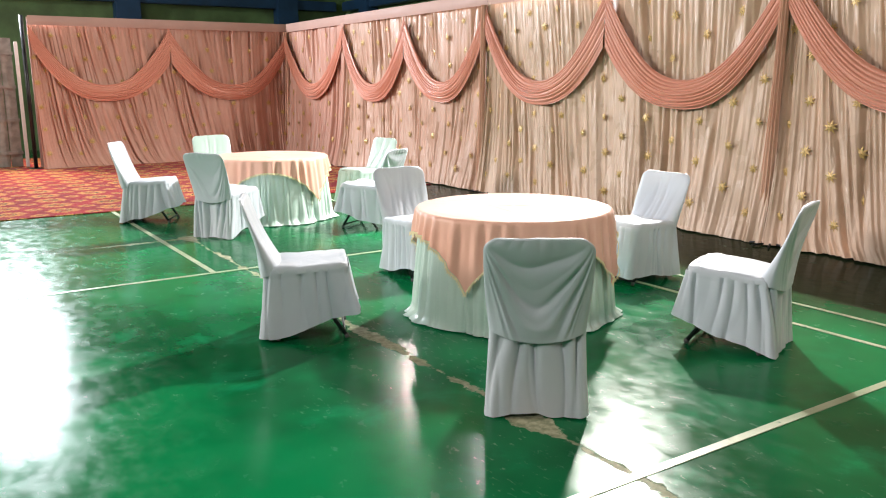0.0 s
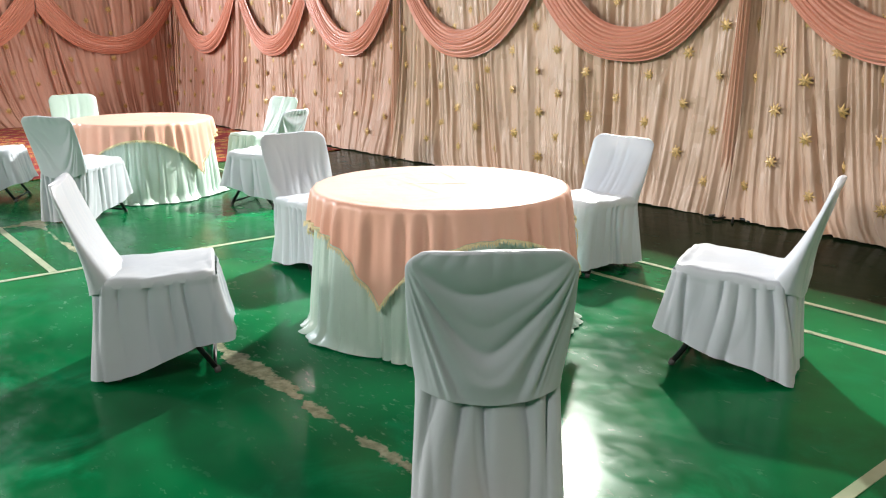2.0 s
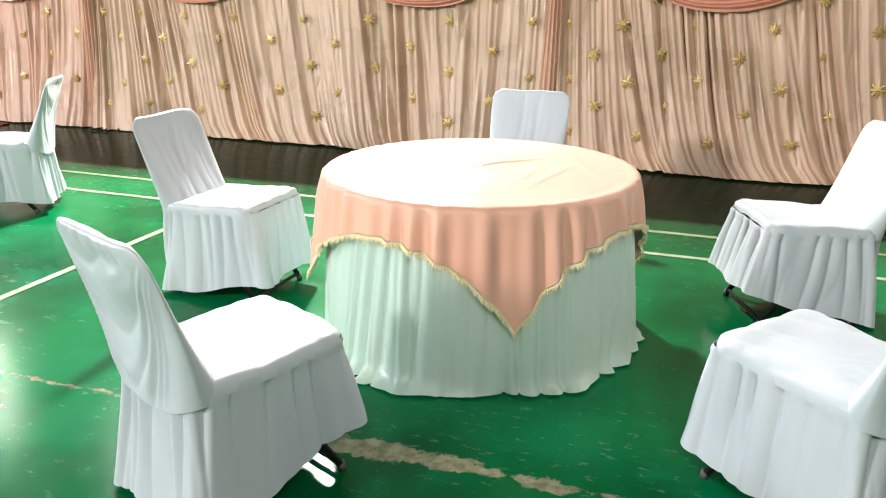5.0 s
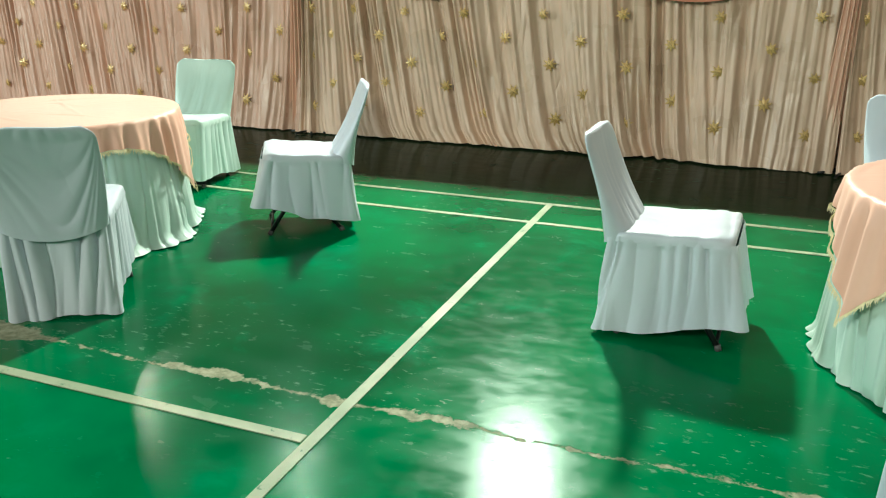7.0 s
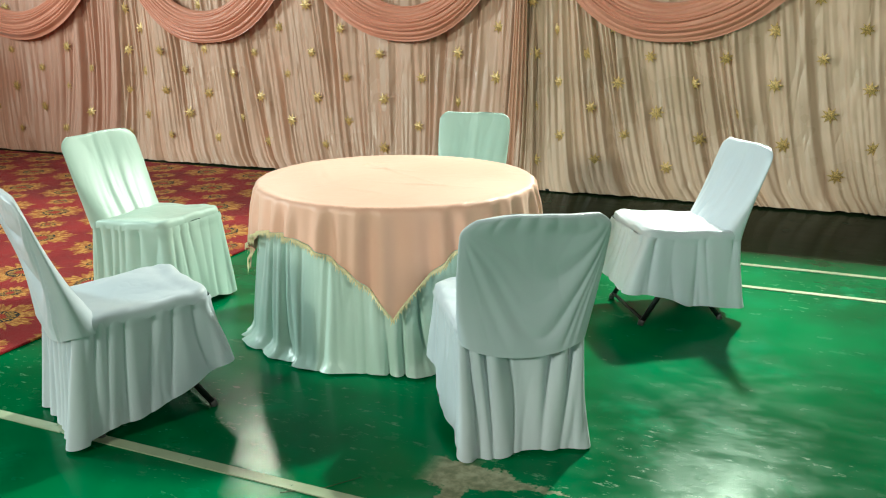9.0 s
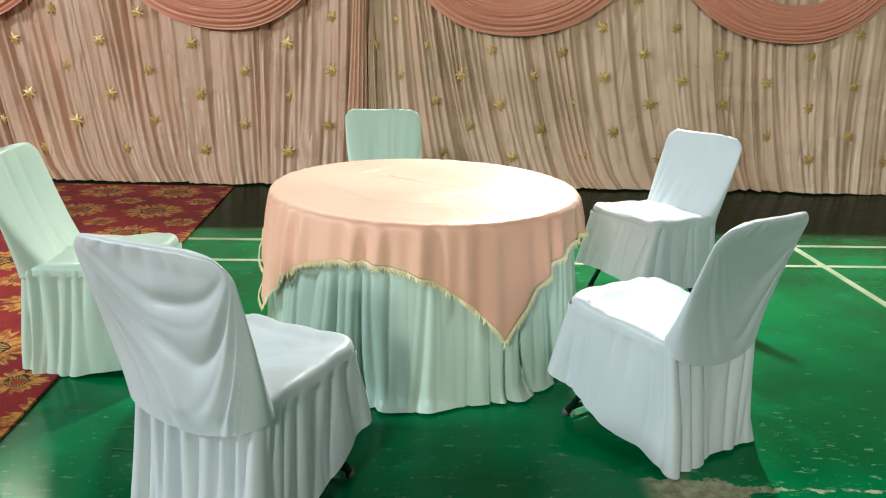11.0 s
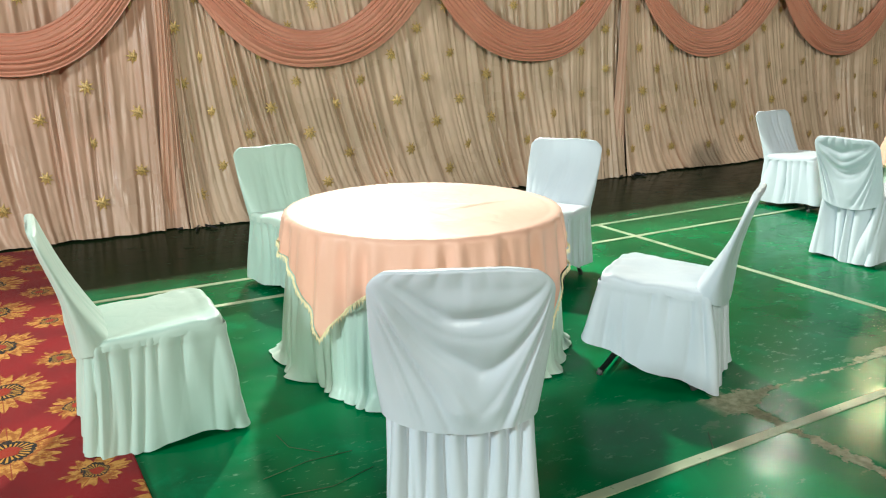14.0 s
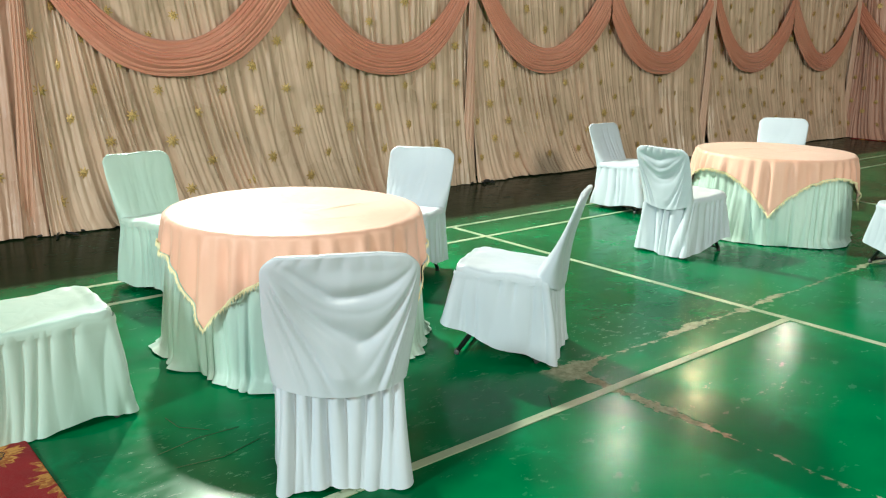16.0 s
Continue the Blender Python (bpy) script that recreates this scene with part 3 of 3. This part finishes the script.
# ---------------------------------------------------------------- tables
def table(x, y, turn, seed):
    """A round banquet table under a pleated floor-length cloth, and a fringed square topper laid over it."""
    R, T = 0.645, 0.728
    base = thing("round_table", "round banquet table with a mint white floor-length pleated cloth", "table", pose(x, y, 0), "banquet tables")
    r = random.Random(seed)
    ph = r.uniform(0, 9)

    def skirt(u, v):
        a = u * math.tau
        n1 = noise.noise((2.5 * math.cos(a) + ph, 2.5 * math.sin(a), v * 0.4))
        n5 = noise.noise((7 * math.cos(a) + ph, 7 * math.sin(a), v * 0.5))
        wave = 1.7 * abs(math.sin(a * 17 + 6 * n1 + 2.2 * n5)) ** 0.55 - 1.0 + (0.9 * abs(math.sin(a * 39 + 6 * n1 + 2 * n5 + ph)) ** 0.6 - 0.45) * (1.2 - v)
        pud = max(0, v - 0.93) / 0.07
        rad = R - 0.002 + 0.075 * v + 0.026 * (wave - 1.0) * (0.25 + v) * (0.75 + 0.9 * noise.noise((5 * math.cos(a) + ph, 5 * math.sin(a), v))) + 0.035 * n1 * v + pud * (0.030 + 0.06 * n1 + 0.03 * n5)
        z = T - 0.006 - (T - 0.012) * min(1, v / 0.985) + 0.008 * max(0, wave) * pud
        return (rad * math.cos(a), rad * math.sin(a), z)

    bm = bmesh.new()
    sheet(bm, 640, 22, skirt, True)
    part("table_skirt", bm, SKIRT, base, "pleated mint white floor-length cloth")
    bm = bmesh.new()
    bmesh.ops.create_cone(bm, cap_ends=True, segments=96, radius1=R - 0.01, radius2=R - 0.01, depth=0.03, matrix=Matrix.Translation((0, 0, T - 0.021)))
    part("tabletop", bm, BOARD, base)
    bm = bmesh.new()
    tube(bm, ((0, 0, 0.0), (0, 0, T - 0.04)), 0.05, 12)
    part("pedestal", bm, STEEL, base)

    topper = thing("table_topper", "peach satin square topper with gold fringe draped over the round table", "tablecloth", pose(x, y, 0, 0, 0, turn), "table toppers")
    S = 0.80
    creases = [(r.uniform(0, 3.1), r.uniform(-0.45, 0.45), r.uniform(-0.2, 0.2), r.uniform(0.10, 0.28)) for _ in range(7)]

    def reach(a):
        return S / max(abs(math.cos(a)), abs(math.sin(a))) * (1 + 0.012 * math.sin(3 * a + ph))

    def cloth(u, v):
        a = u * math.tau + math.pi / 4
        d = v * reach(a) if v < 1 else reach(a)
        n1 = noise.noise((2.2 * math.cos(a) + ph, 2.2 * math.sin(a), 3))
        if d < R + 0.005:
            z = T + 0.004 + 0.004 * noise.noise((d * math.cos(a) * 3, d * math.sin(a) * 3, ph)) * (1 if d < R * 0.9 else 0.2)
            px, py = d * math.cos(a), d * math.sin(a)
            for k, (ca, off, mid, length) in enumerate(creases):
                along, aside = px * math.cos(ca) + py * math.sin(ca), -px * math.sin(ca) + py * math.cos(ca)
                z += 0.006 * math.exp(-((aside - off) / 0.010) ** 2 - ((along - mid) / length) ** 2) * (1 if d < R * 0.96 else 0.2)
            z -= 0.004 * math.exp(-((d - R * 0.955) / 0.010) ** 2) * (0.6 + 0.8 * n1)
            return (px, py, z)
        drop = d - R
        wave = math.sin(a * 34 + 5 * n1) * 0.6 + math.sin(a * 49 + ph) * 0.4
        k = min(1, drop / 0.12)
        rad = R + 0.026 * min(1, drop / 0.03) + 0.12 * drop + 0.019 * wave * k + 0.014 * n1 * k
        return (rad * math.cos(a), rad * math.sin(a), T + 0.004 - max(0, drop - 0.018))

    bm = bmesh.new()
    sheet(bm, 336, 56, lambda u, v: cloth(u, 0.02 + 0.98 * v), True)
    bm.verts.ensure_lookup_table()
    bm.faces.new([bm.verts[i * 57] for i in range(336)][::-1])
    part("cloth", bm, TOPPER, topper)
    bm = bmesh.new()
    for k in range(1500):
        u = (k + r.random()) / 1500
        p = Vector(cloth(u, 1.0))
        q = Vector(cloth(u, 0.985))
        down = (p - q).normalized() if (p - q).length > 1e-6 else Vector((0, 0, -1))
        side = Vector((-p.y, p.x, 0)).normalized()
        out = Vector((p.x, p.y, 0)).normalized()
        ln = r.uniform(0.018, 0.034)
        tip = p + (down + side * r.uniform(-0.5, 0.5) + Vector((0, 0, -0.4))).normalized() * ln + out * 0.012
        root = p + out * 0.008
        a, b, c = bm.verts.new(root - side * 0.005), bm.verts.new(root + side * 0.005), bm.verts.new(tip)
        d = bm.verts.new(root + out * 0.004)
        bm.faces.new((a, b, c)), bm.faces.new((b, d, c)), bm.faces.new((d, a, c))
    part("fringe", bm, FRINGE, topper, "short gold fringe", smooth=False)


table(-4.375, 3.43, -62 - 45, 3)
table(-9.184, 3.55, -156 - 45, 7)


# ---------------------------------------------------------------- beyond the curtain's end
screen = thing("plank_screen", "weathered grey plank screen standing beyond the curtain", "screen", pose(-17.6, 1.80, 0, 0, 0, 90))
for k in range(3):
    boxed("plank", (-0.62 + 0.21 * k, -0.02, 0.014), (-0.42 + 0.21 * k, 0.015 + 0.004 * k, 2.42), BOARD, screen, bevel=0.006)
for k in range(4):
    boxed("batten", (-0.64, -0.05, 0.25 + 0.62 * k), (0.02, -0.021, 0.31 + 0.62 * k), BOARD, screen, bevel=0.005)
post = boxed("white_post", (-17.5, 1.84, 0.012), (-17.44, 1.90, 2.35), WHITE, bevel=0.006)
tagged(post, "white painted post beside the plank screen", "post")
banner = boxed("red_banner", (-18.4, 0.2, 0.9), (-18.36, 0.95, 2.3), REDCLOTH, bevel=0.004)
tagged(banner, "red cloth banner hanging near the entrance", "banner", kind="structure")


def strand(points):
    """A thin dark straw lying on the floor."""
    bm = bmesh.new()
    tube(bm, [(x, y, 0.003) for x, y in points], 0.0015, 5)
    tagged(part("straw", bm, STRAW), "thin dark dry straw lying on the floor", "straw", "straws on the floor")


STRAW = paint("dry straw", (0.05, 0.10, 0.04), 0.8)
strand(((-10.30, 2.72), (-10.12, 2.76), (-9.94, 2.75)))
strand(((-10.28, 2.58), (-10.10, 2.55), (-9.92, 2.60)))
strand(((-10.15, 3.02), (-10.14, 2.90), (-10.05, 2.80)))
strand(((-8.86, 1.98), (-8.74, 2.06), (-8.66, 2.16)))


def stand_foot(x):
    """The flat foot of a curtain stand that shows under the hem."""
    base = thing("curtain_stand", "black steel curtain stand showing under the curtain hem", "stand", pose(x, 6.90, 0), "curtain stands")
    for a in (200, 250, 300, 345):
        bm = bmesh.new()
        tube(bm, ((0, 0, 0.02), (0.13 * math.cos(radians(a)), 0.13 * math.sin(radians(a)), 0.02), (0.2 * math.cos(radians(a)), 0.2 * math.sin(radians(a)), 0.012)), 0.010)
        part("foot", bm, STEEL, base)


for x in (-9.50, -4.75):
    stand_foot(x)
